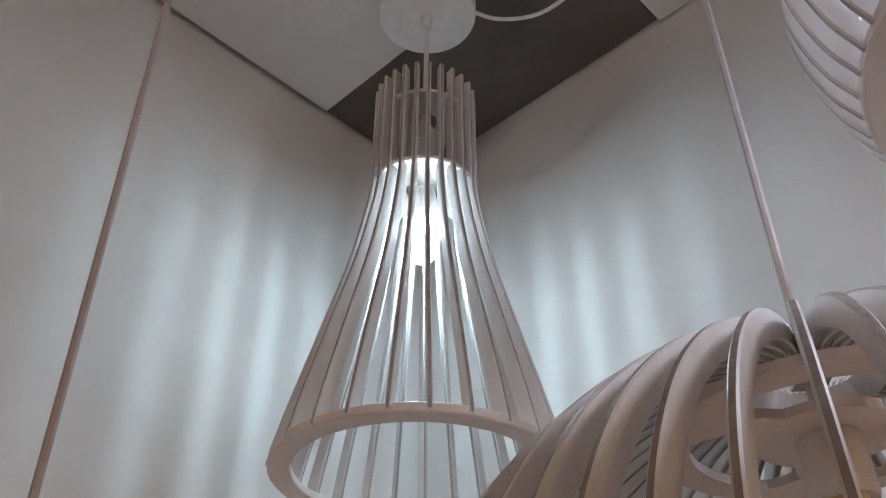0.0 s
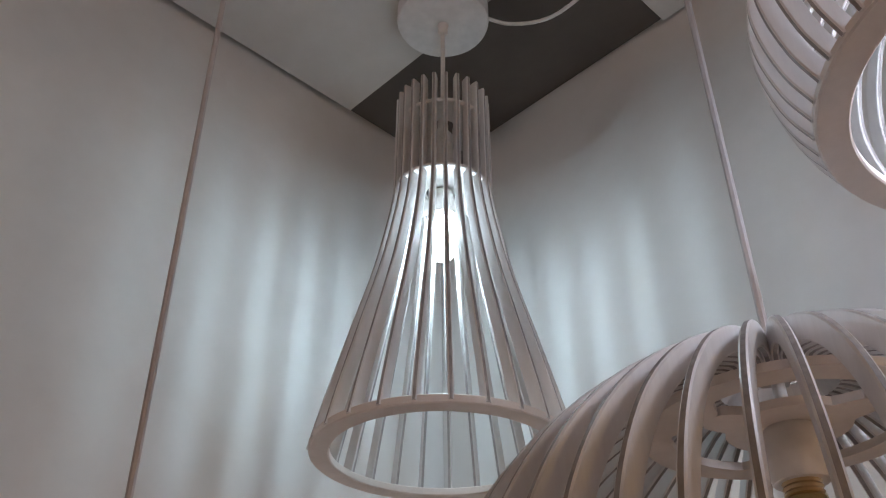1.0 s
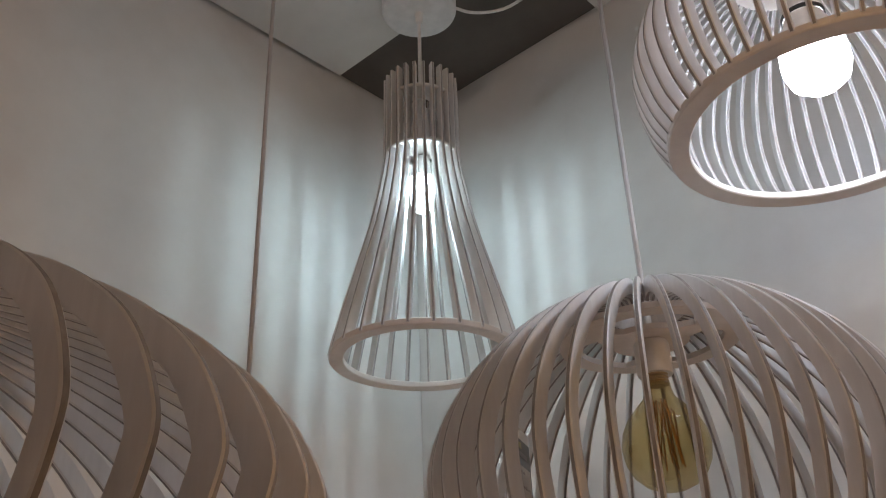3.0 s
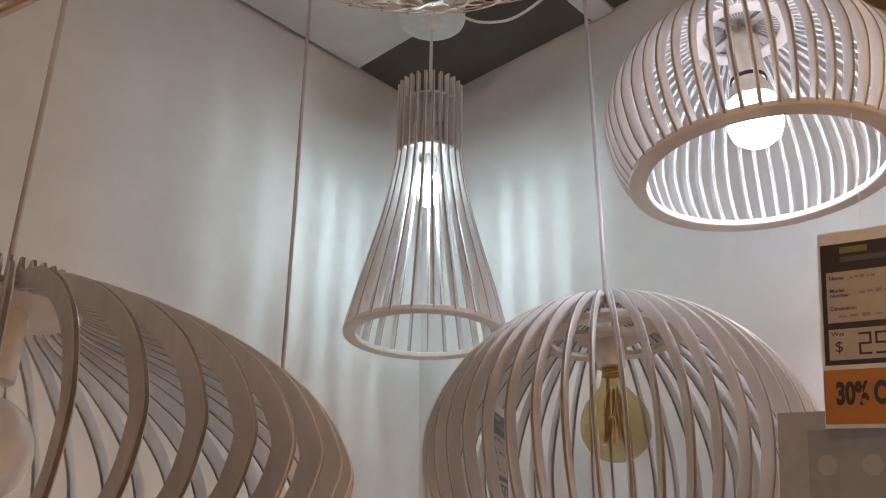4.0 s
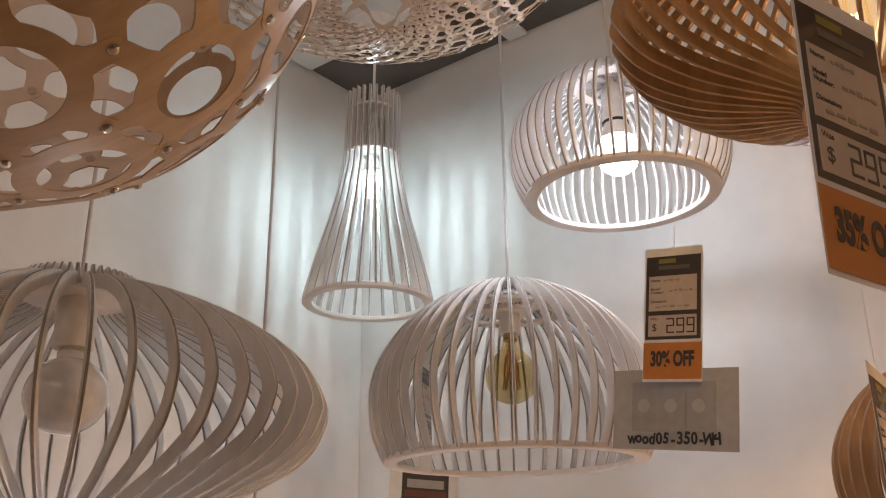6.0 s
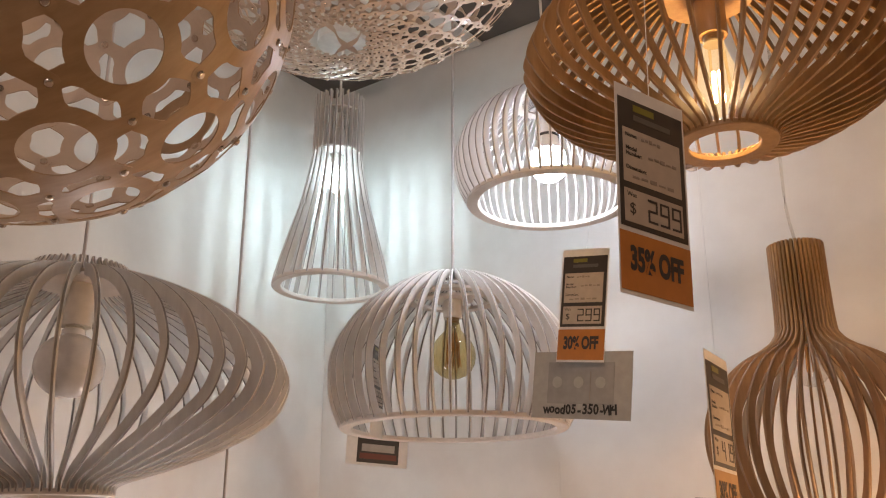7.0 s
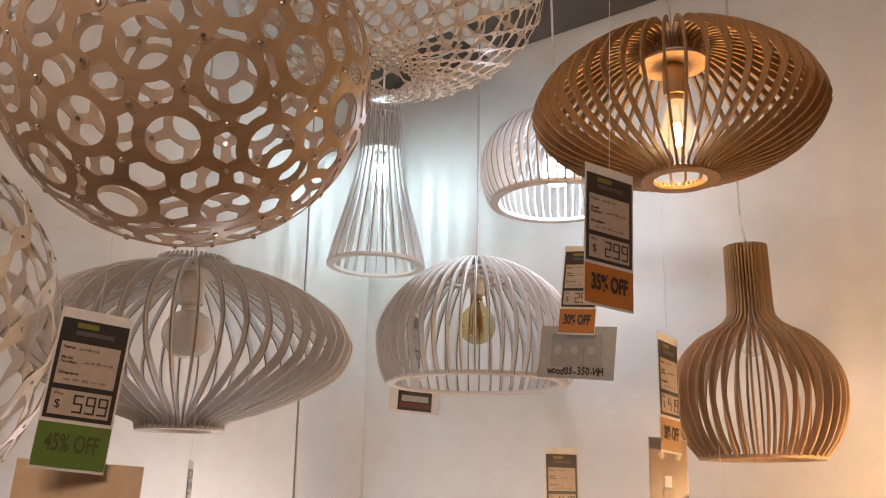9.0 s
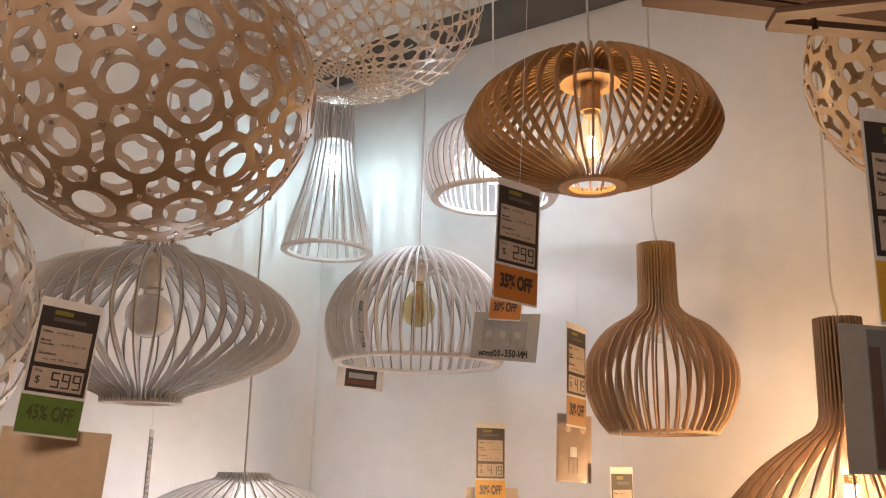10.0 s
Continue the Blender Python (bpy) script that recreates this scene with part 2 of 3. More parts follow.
def spoked_plate(r_out, r_in, r_hub, arms, arm, z0, z1, segs=96):
    """A flat ring and a round middle in one board, joined by arms with rounded roots."""
    bm = bmesh.new()
    inner, middle = [], []
    for i in range(segs):
        a = 2 * math.pi * i / segs
        off = min(abs((a - 2 * math.pi * k / arms + math.pi) % (2 * math.pi) - math.pi) for k in range(arms))
        w = max(0.0, min(1.0, 1.6 - off * (r_in + r_hub) / 2 / arm))
        w = w * w * (3 - 2 * w)
        mid = (r_in + r_hub) / 2
        inner.append((a, r_in + (mid - r_in) * w))
        middle.append((a, r_hub + (mid - r_hub) * w))
    def ring(pts, z):
        return [bm.verts.new((r * math.cos(a), r * math.sin(a), z)) for a, r in pts]
    outer = [(a, r_out) for a, _ in inner]
    for first, second in ((outer, inner), (middle, [(a, 0.006) for a, _ in inner])):
        rows = [ring(first, z0), ring(first, z1), ring(second, z1), ring(second, z0)]
        for p, q in zip(rows, rows[1:] + rows[:1]):
            for i in range(segs):
                j = (i + 1) % segs
                bm.faces.new((p[i], p[j], q[j], q[i]))
    return bm


def globe_profile(r, neck, length, n=18):
    """A bulb from its tip up to the cap: (radius, height), the cap's foot at height 0."""
    zc = -length + r
    top = math.acos(neck / r)
    pts = [(r * math.cos(a), zc + r * math.sin(a)) for a in [(-math.pi / 2) + (top + math.pi / 2) * i / n for i in range(n + 1)]]
    pts[0] = (0, -length)
    return pts + [(neck, 0.0)]


def screw_cap(parent, z, r=0.0135, mat=None):
    pts = []
    for i in range(5):
        pts += [(r, z + 0.004 * i), (r * 0.9, z + 0.004 * i + 0.002)]
    part("screw_cap", lathe([(0, z)] + pts + [(0, z + 0.02)], 24, False), mat or BRASS, parent)


def cord(parent, z0, z1, r=0.003, mat=None, lean=(0, 0), label=""):
    part("cord", tube([(0, 0, z0), (lean[0] * 0.5, lean[1] * 0.5, (z0 + z1) / 2), (lean[0], lean[1], z1)], r), mat or CORD, parent, label)


# ---- room ----
CORNER = Matrix.Translation((-0.079, 1.310, 0)) @ pose(0, 0, 0, 0, 0, -39.9)
TOP, SIDE = 2.807, 5.2


def setting(name, bm, mat, label, category, smooth=False):
    ob = new(name, mesh_of(name, bm, mat, smooth))
    ob.matrix_world = CORNER
    return tagged(ob, label, category, kind="structure")


setting("wall_right", box((-0.1, 0, 0), (SIDE, 0.1, TOP + 0.10)), WALL, "off-white painted plasterboard display wall", "wall")
setting("wall_left", box((-0.1, -SIDE, 0), (0, -0.002, TOP + 0.10)), WALL, "off-white painted plasterboard display wall", "wall")
setting("wall_back", box((-0.1, -SIDE - 0.1, 0), (SIDE, -SIDE - 0.002, TOP + 0.10)), SHOP, "plain taupe shop wall", "wall")
setting("wall_end", box((SIDE + 0.002, -SIDE - 0.1, 0), (SIDE + 0.1, 0.1, TOP + 0.10)), SHOP, "plain taupe shop wall", "wall")
setting("floor", box((-0.1, -SIDE - 0.1, -0.1), (SIDE + 0.1, 0.1, -0.002)), FLOOR, "plain brown shop floor", "floor")
setting("ceiling", box((0.002, -SIDE, TOP + 0.003), (SIDE, -0.002, TOP + 0.09)), DARK, "dark grey-brown ceiling between pale boards", "ceiling")
setting("ceiling_board", box((0.012, -2.4, TOP - 0.010), (1.9, -0.258, TOP)), PANEL, "white ceiling board with a dark gap", "ceiling board")
setting("ceiling_strip", box((0.566, -0.253, TOP - 0.009), (0.625, -0.006, TOP + 0.001)), PANEL, "narrow cream ceiling strip", "ceiling strip")

# ---- cone pendant ----
CONE = (-0.040, 0.877)
cone = thing("pendant_lamp", Matrix.Translation((*CONE, 1.993)) @ pose(0, 0, 0, 0, 0.7, 0), "tall white slatted cone pendant lamp, lit cold white", "pendant lamp", "white slatted pendants", 1.075, 0.995)
slats(cone, [(0.153, 0.004), (0.141, 0.058), (0.117, 0.155), (0.093, 0.251), (0.0765, 0.338), (0.069, 0.396), (0.068, 0.445), (0.068, 0.587)],
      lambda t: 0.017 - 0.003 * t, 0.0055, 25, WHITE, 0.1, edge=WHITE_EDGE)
part("bottom_ring", hoop(0.128, 0.151, 0.0, 0.011), WHITE_RING, cone, "pale wooden ring")
part("upper_plate", hoop(0.02, 0.062, 0.533, 0.540, segs=48), PLASTIC, cone)
part("lower_plate", hoop(0.0225, 0.0655, 0.406, 0.412, segs=64), PLASTIC, cone, "white disc round the lamp holder")
part("lamp_holder", lathe([(0, 0.415), (0.019, 0.415), (0.019, 0.485), (0.014, 0.49), (0.014, 0.52), (0.008, 0.53), (0.006, 0.565), (0, 0.565)], 32, False), PLASTIC, cone)
for k in range(3):
    part("spacer", tube([(0.034 * math.cos(2.1 * k), 0.034 * math.sin(2.1 * k), 0.415), (0.034 * math.cos(2.1 * k), 0.034 * math.sin(2.1 * k), 0.533)], 0.004), PLASTIC, cone)
bulb = part("bulb", lathe([(0, 0.290), (0.012, 0.294), (0.019, 0.306), (0.021, 0.325), (0.021, 0.358), (0.019, 0.364)], 24, False), COLD_FILM, cone, "glowing cold white bulb")
part("bulb_base", lathe([(0, 0.358), (0.016, 0.358), (0.020, 0.364), (0.017, 0.392), (0.014, 0.408), (0, 0.408)], 24, False), PLASTIC, bulb, "white plastic bulb base")
part("light_core", lathe([(0, 0.334), (0.004, 0.3355), (0.0066, 0.339), (0.008, 0.344), (0.008, 0.355), (0, 0.3555)], 20, False), COLD, bulb)
cord(cone, 0.565, 0.772, 0.0035, CORD_WHITE)
canopy = part("canopy", lathe([(0, 0.772), (0.066, 0.772), (0.071, 0.775), (0.0725, 0.780), (0.0725, 0.808), (0, 0.808)], 64, False), ENAMEL, cone, "round white ceiling canopy")
part("cord_grip", lathe([(0, 0.748), (0.006, 0.748), (0.0075, 0.752), (0.0075, 0.766), (0.009, 0.7695), (0, 0.7695)], 20, False), PLASTIC, canopy)
part("supply_cable", tube(smooth_line([(0.068, 0.006, 0.789), (0.10, 0.017, 0.784), (0.14, 0.018, 0.783), (0.175, 0.010, 0.786), (0.21, -0.012, 0.793), (0.25, -0.05, 0.801)], 6), 0.0032), CORD_WHITE, cone, "loose white cable")


# ---- white dome pendant ----
DOME = (0.271, 0.535)
dome = thing("pendant_lamp", (*DOME, 1.566), "white slatted dome pendant lamp with an unlit gold bulb", "pendant lamp", "white slatted pendants", 1.065, 1.045)
slats(dome, [(0.2462, 0.00382), (0.264, 0.04775), (0.2728, 0.0955), (0.2719, 0.1432), (0.2541, 0.1958), (0.2187, 0.2502), (0.1694, 0.296), (0.1133, 0.3295), (0.068, 0.3470), (0.044, 0.3495), (0.033, 0.342)],
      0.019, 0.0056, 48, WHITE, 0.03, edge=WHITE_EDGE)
part("bottom_ring", hoop(0.218, 0.243, 0.0, 0.010), WHITE_RING, dome, "pale wooden ring")
part("top_plate", spoked_plate(0.108, 0.086, 0.046, 3, 0.017, 0.292, 0.299), WHITE_RING, dome, "pale wooden disc with three cut-outs").rotation_euler = (0, 0, 1.4)
part("hub", box((-0.011, -0.011, 0.332), (0.011, 0.011, 0.342)), CORD, dome, "small grey hub")
part("lamp_holder", lathe([(0, 0.25), (0.020, 0.25), (0.021, 0.253), (0.021, 0.288), (0.019, 0.292), (0, 0.292)], 32, False), PLASTIC, dome)
part("rod", lathe([(0, 0.299), (0.005, 0.299), (0.005, 0.352), (0, 0.352)], 16, False), PLASTIC, dome)
screw_cap(dome, 0.238, 0.0145)
bulb = part("bulb", lathe([(0, 0.112), (0.014, 0.114), (0.028, 0.120), (0.040, 0.131), (0.0475, 0.146), (0.050, 0.163), (0.0475, 0.181), (0.040, 0.197), (0.028, 0.211), (0.019, 0.221), (0.0155, 0.232), (0.0150, 0.240)], 40, False), GOLD, dome, "gold tinted glass bulb")
for k in range(8):
    a = 2 * math.pi * k / 8
    part("filament", tube([(0.007 * math.cos(a), 0.007 * math.sin(a), 0.218), (0.017 * math.cos(a), 0.017 * math.sin(a), 0.140), (0.014 * math.cos(a + 0.7), 0.014 * math.sin(a + 0.7), 0.205)], 0.0011, 5), FILAMENT, bulb)
part("stem", lathe([(0, 0.165), (0.003, 0.165), (0.004, 0.20), (0.010, 0.236), (0, 0.236)], 12, False), CLEAR, bulb)
cord(dome, 0.340, (TOP + 0.003 - 1.566) / 1.045, 0.0035, CORD, (0.006, 0))


# ---- white drum pendant, lit ----
DRUM = (0.476, 0.327)
drum = thing("pendant_lamp", (*DRUM, 2.044), "white slatted rounded pendant lamp, lit cold white", "pendant lamp", "white slatted pendants", 1.073, 1.008)
slats(drum, [(0.1764, 0.00388), (0.19, 0.03395), (0.1995, 0.0776), (0.1995, 0.1164), (0.1869, 0.16), (0.1596, 0.2037), (0.1187, 0.2377), (0.0735, 0.26), (0.042, 0.2697), (0.0231, 0.2716)],
      0.016, 0.0050, 54, WHITE, 0.0, edge=WHITE_EDGE)
part("bottom_ring", hoop(0.151, 0.175, 0.0, 0.010), WHITE_RING, drum, "pale wooden ring")
part("top_ring", hoop(0.052, 0.075, 0.243, 0.249, segs=48), WHITE_RING, drum)
for k in range(2):
    part("cross_bar", box((-0.058, -0.006, 0.249), (0.058, 0.006, 0.253)), CORD, drum, "grey bracket").rotation_euler = (0, 0, k * math.pi / 2 + 0.5)
part("lamp_holder", lathe([(0, 0.163), (0.022, 0.163), (0.023, 0.166), (0.023, 0.228), (0.018, 0.236), (0.007, 0.262), (0, 0.262)], 32, False), PLASTIC, drum)
part("collar", hoop(0.0225, 0.0245, 0.157, 0.163, 0.0005, 32), BLACK, drum)
bulb = part("bulb", lathe([(0, 0.052), (0.020, 0.056), (0.032, 0.067), (0.037, 0.084), (0.037, 0.100), (0.036, 0.112), (0.033, 0.122), (0, 0.123)], 32, False), COLD_SOFT, drum, "glowing cold white globe")
part("bulb_neck", lathe([(0.033, 0.123), (0.029, 0.137), (0.024, 0.150), (0.022, 0.158)], 32, False), PLASTIC, bulb)
cord(drum, 0.262, (TOP + 0.003 - 2.044) / 1.008, 0.003, CORD_WHITE, (-0.01, -0.02))


# ---- white spindle pendants ----
def spindle(at, label, lit, wide, tall):
    lamp = thing("pendant_lamp", at, label, "pendant lamp", "white slatted pendants", wide, tall)
    slats(lamp, [(0.088, 0.0039), (0.096, 0.0197), (0.160, 0.0433), (0.243, 0.0788), (0.313, 0.1231), (0.338, 0.1694), (0.3363, 0.2019), (0.3091, 0.2482), (0.2547, 0.2906), (0.1847, 0.3251), (0.1215, 0.3467), (0.0854, 0.3585), (0.0738, 0.3743)],
          lambda t: 0.020, 0.0052, 48, WHITE, 0.02, edge=WHITE_EDGE)
    part("bottom_ring", hoop(0.062, 0.0875, 0.0, 0.009, segs=64), WHITE_RING, lamp, "pale wooden ring")
    part("top_plate", lathe([(0, 0.343), (0.085, 0.343), (0.085, 0.349), (0, 0.349)], 64, False), WHITE_RING, lamp)
    part("lamp_holder", lathe([(0, 0.272), (0.025, 0.272), (0.026, 0.275), (0.026, 0.338), (0.024, 0.343), (0, 0.343)], 32, False), PLASTIC, lamp)
    screw_cap(lamp, 0.258, 0.016, PLASTIC)
    part("bulb", lathe(globe_profile(0.053, 0.018, 0.112), 48, False, turn=Matrix.Translation((0, 0, 0.266))), NEUTRAL if lit else FROST, lamp, "glowing white globe bulb" if lit else "unlit frosted white globe bulb")
    cord(lamp, 0.349, (TOP - 0.010 - at[2]) / tall, 0.003, CORD, (0.0, 0.0))
    return lamp


spin = spindle((-0.430, 0.050, 1.396), "wide white slatted spindle pendant lamp, unlit", False, 1.107, 1.056)
low = spindle((-0.215, 0.427, 0.866), "white slatted spindle pendant hanging low on a long cord, lit", True, 0.99, 0.99)

# ---- amber spindle pendant, lit ----
AMBER_TALL = 0.896
amber = thing("pendant_lamp", (0.604, -0.346, 1.871), "caramel wooden slatted spindle pendant lamp, lit warm", "pendant lamp", "wooden slatted pendants", 1.046, AMBER_TALL)
slats(amber, [(0.074, 0.004), (0.084, 0.014), (0.135, 0.030), (0.190, 0.052), (0.245, 0.092), (0.274, 0.140), (0.276, 0.168), (0.255, 0.220), (0.215, 0.265), (0.154, 0.312), (0.105, 0.333), (0.065, 0.338), (0.042, 0.328), (0.032, 0.308)],
      lambda t: 0.017, 0.0046, 48, AMBER, 0.03, edge=AMBER_EDGE)
part("bottom_ring", hoop(0.049, 0.073, 0.0, 0.010, segs=64), AMBER, amber, "wooden ring")
part("top_plate", lathe([(0, 0.279), (0.066, 0.279), (0.066, 0.285), (0, 0.285)], 64, False), OAK, amber)
part("lamp_holder", lathe([(0, 0.205), (0.021, 0.205), (0.022, 0.208), (0.022, 0.275), (0.020, 0.279), (0, 0.279)], 32, False), AMBER, amber)
screw_cap(amber, 0.190, 0.0145)
bulb = part("bulb", lathe([(0, 0.058), (0.012, 0.060), (0.022, 0.070), (0.029, 0.092), (0.030, 0.115), (0.026, 0.145), (0.019, 0.170), (0.0155, 0.192)], 32, False), WARM_FILM, amber, "lit clear glass filament bulb")
for k in range(4):
    a = 2 * math.pi * k / 4 + 0.3
    part("filament", tube([(0.008 * math.cos(a), 0.008 * math.sin(a), 0.085), (0.006 * math.cos(a), 0.006 * math.sin(a), 0.135)], 0.0024, 8), WARM, bulb, "glowing filament")
cord(amber, 0.285, (TOP + 0.003 - 1.871) / AMBER_TALL, 0.003, CORD, (-0.01, 0))


# ---- wooden bottle pendants ----
def bottle(at, prof, count, label, lit, ring, wide, tall):
    lamp = thing("pendant_lamp", at, label, "pendant lamp", "wooden slatted pendants", wide, tall)
    neck = prof[-3][1] - (0.12 if lit else 0.0)
    slats(lamp, prof, 0.0175, 0.0044, count, OAK, 0.05, edge=OAK_EDGE)
    part("bottom_ring", hoop(ring - 0.021, ring, 0.0, 0.008, segs=64), OAK, lamp, "wooden ring")
    part("neck_ring", hoop(0.014, 0.031, prof[-3][1] + 0.03, prof[-3][1] + 0.037, segs=32), OAK, lamp)
    part("lamp_holder", lathe([(0, neck + 0.012), (0.015, neck + 0.012), (0.016, neck + 0.014), (0.016, neck + 0.09), (0.006, neck + 0.105), (0, neck + 0.105)], 24, False), PLASTIC, lamp)
    bulb = part("bulb", lathe(globe_profile(0.028, 0.012, 0.085), 32, False, turn=Matrix.Translation((0, 0, neck))), WARM_SOFT if lit else CLEAR, lamp, "glowing warm bulb" if lit else "clear glass filament bulb")
    screw_cap(lamp, neck - 0.008, 0.0135)
    if not lit:
        for k in range(4):
            a = 2 * math.pi * k / 4
            part("filament", tube([(0.007 * math.cos(a), 0.007 * math.sin(a), neck - 0.060), (0.005 * math.cos(a), 0.005 * math.sin(a), neck - 0.015)], 0.0014, 6), FILAMENT, bulb)
    top = (TOP + 0.003 - at[2]) / tall
    h = prof[-1][1]
    part("cord", tube(smooth_line([(0, 0, neck + 0.105), (0.003, 0, h), (-0.004, 0, h + 0.05), (-0.006, 0, h + 0.12), (0.002, 0, h + 0.4), (0.004, 0, top)], 6), 0.0028), PVC, lamp, "clear plastic cord")
    return lamp


bottle((0.858, -0.005, 1.349), [(0.130, 0.004), (0.156, 0.04), (0.174, 0.085), (0.182, 0.132), (0.176, 0.180), (0.152, 0.226), (0.118, 0.262), (0.078, 0.286), (0.056, 0.306), (0.049, 0.335), (0.047, 0.472)],
       40, "oak slatted bottle-shaped pendant lamp, unlit", False, 0.128, 1.051, 1.033)
bottle((1.134, -0.369, 0.921), [(0.20, 0.004), (0.243, 0.05), (0.270, 0.10), (0.279, 0.15), (0.270, 0.20), (0.248, 0.243), (0.217, 0.285), (0.167, 0.335), (0.106, 0.38), (0.067, 0.405), (0.052, 0.43), (0.049, 0.47), (0.048, 0.634)],
       36, "large oak slatted bottle-shaped pendant, glowing inside", True, 0.188, 1.055, 1.055)


# ---- riveted bamboo lamps ----
def ring_layout():
    """72 unit vectors, twelve five-armed and sixty six-armed places in a twisted icosahedral order, and the triangles between them."""
    g = (1 + 5 ** 0.5) / 2
    base = [Vector(v).normalized() for v in ((-1, g, 0), (1, g, 0), (-1, -g, 0), (1, -g, 0), (0, -1, g), (0, 1, g), (0, -1, -g), (0, 1, -g), (g, 0, -1), (g, 0, 1), (-g, 0, -1), (-g, 0, 1))]
    d, al = radians(23.24), radians(19.1)
    pts = list(base)
    for a in base:
        for b in base:
            if a is not b and (a - b).length < 1.2:
                y = (b - a * b.dot(a)).normalized()
                pts.append(a * math.cos(d) + y * (math.sin(d) * math.cos(al)) + a.cross(y) * (math.sin(d) * math.sin(al)))
    near = math.cos(radians(35))
    links = [{j for j in range(len(pts)) if j != i and pts[i].dot(pts[j]) > near} for i in range(len(pts))]
    tris = [(i, j, k) for i in range(len(pts)) for j in links[i] if j > i for k in links[i] & links[j] if k > j]
    return pts, tris


def shell(bm, faces2d, place, thick):
    """Turns flat faces (lists of 2D keys) into a curved plate of that thickness."""
    cache = {}

    def vert(p, k):
        key = (round(p[0], 6), round(p[1], 6), k)
        if key not in cache:
            q, nrm = place(p)
            cache[key] = bm.verts.new(q + nrm * thick * k)
        return cache[key]

    edges = {}
    for f in faces2d:
        for k in (0, 1):
            vs = [vert(p, k) for p in f]
            bm.faces.new(vs if k else vs[::-1])
        for p, q in zip(f, f[1:] + f[:1]):
            a, b = vert(p, 0), vert(q, 0)
            edges.setdefault(frozenset((a, b)), []).append((p, q))
    for es in edges.values():
        if len(es) == 1:
            p, q = es[0]
            bm.faces.new((vert(p, 0), vert(q, 0), vert(q, 1), vert(p, 1)))


def coral(at, radii, turn, mat, inside, label, r_in, r_out, arm, seed):
    """A ball of flat rings; their arms meet three by three under a rivet."""
    lamp = thing("pendant_lamp", at, label, "pendant lamp", "riveted bamboo pendants")
    pts, tris = ring_layout()
    rot = Euler([radians(a) for a in turn]).to_matrix()
    pts = [rot @ p for p in pts]
    rnd = random.Random(seed)
    R = Vector(radii)

    def lift(u, off=0.0):
        u = u.normalized()
        nrm = Vector((u.x / R.x, u.y / R.y, u.z / R.z)).normalized()
        return Vector((u.x * R.x, u.y * R.y, u.z * R.z)) + nrm * off, nrm

    mean = (R.x + R.y + R.z) / 3
    cents = [(sum((pts[i] for i in t), Vector()) / 3).normalized() for t in tris]
    for i, p in enumerate(pts):
        near = [cents[k] for k, t in enumerate(tris) if i in t]
        e1 = p.orthogonal().normalized()
        e2 = p.cross(e1)
        bm = bmesh.new()
        lay = rnd.uniform(0, 0.0012)

        def on(q, extra=0.0):
            return lift(p + (e1 * q[0] + e2 * q[1]) / mean, lay + extra)

        n = 48
        ring = [[(r * math.cos(2 * math.pi * k / n), r * math.sin(2 * math.pi * k / n)) for r in (r_in, (r_in + r_out) / 2, r_out)] for k in range(n)]
        faces = [[ring[k][j], ring[k][j + 1], ring[(k + 1) % n][j + 1], ring[(k + 1) % n][j]] for k in range(n) for j in (0, 1)]
        for c in near:
            d = c / c.dot(p) - p
            x, y = d.dot(e1) * mean, d.dot(e2) * mean
            length = math.hypot(x, y)
            ux, uy = x / length, y / length
            mid = round(math.atan2(y, x) / (2 * math.pi) * n)
            foot = [ring[(mid + k) % n][2] for k in (-2, -1, 0, 1, 2)]
            cols = []
            for t, w in ((r_out + 0.004, 1.08), (r_out + 0.010, 1.0), (length - 0.006, 1.0), (length + 0.004, 0.95), (length + 0.009, 0.6)):
                cols.append([(ux * t - uy * arm * w / 2 * m, uy * t + ux * arm * w / 2 * m) for m in (1, -1)])
            faces.append(foot + [cols[0][0], cols[0][1]])
            faces += [[a[0], b[0], b[1], a[1]] for a, b in zip(cols, cols[1:])]
        shell(bm, faces, on, 0.0016)
        ring_ob = part("ring_piece", bm, mat, lamp)
        ring_ob.data.materials.append(inside)
        for f in ring_ob.data.polygons:
            if f.normal.dot(f.center.normalized()) < -0.5:
                f.material_index = 1
    rivet = mesh_of("rivet", lathe([(0, 0.006), (0.0030, 0.0055), (0.0046, 0.004), (0.0050, 0.0028), (0.0050, -0.003), (0, -0.003)], 10, False), METAL)
    for c in cents:
        q, nrm = lift(c)
        ob = new("rivet", rivet)
        ob.parent = lamp
        ob.matrix_local = Matrix.Translation(q) @ nrm.to_track_quat("Z", "Y").to_matrix().to_4x4()
    return lamp


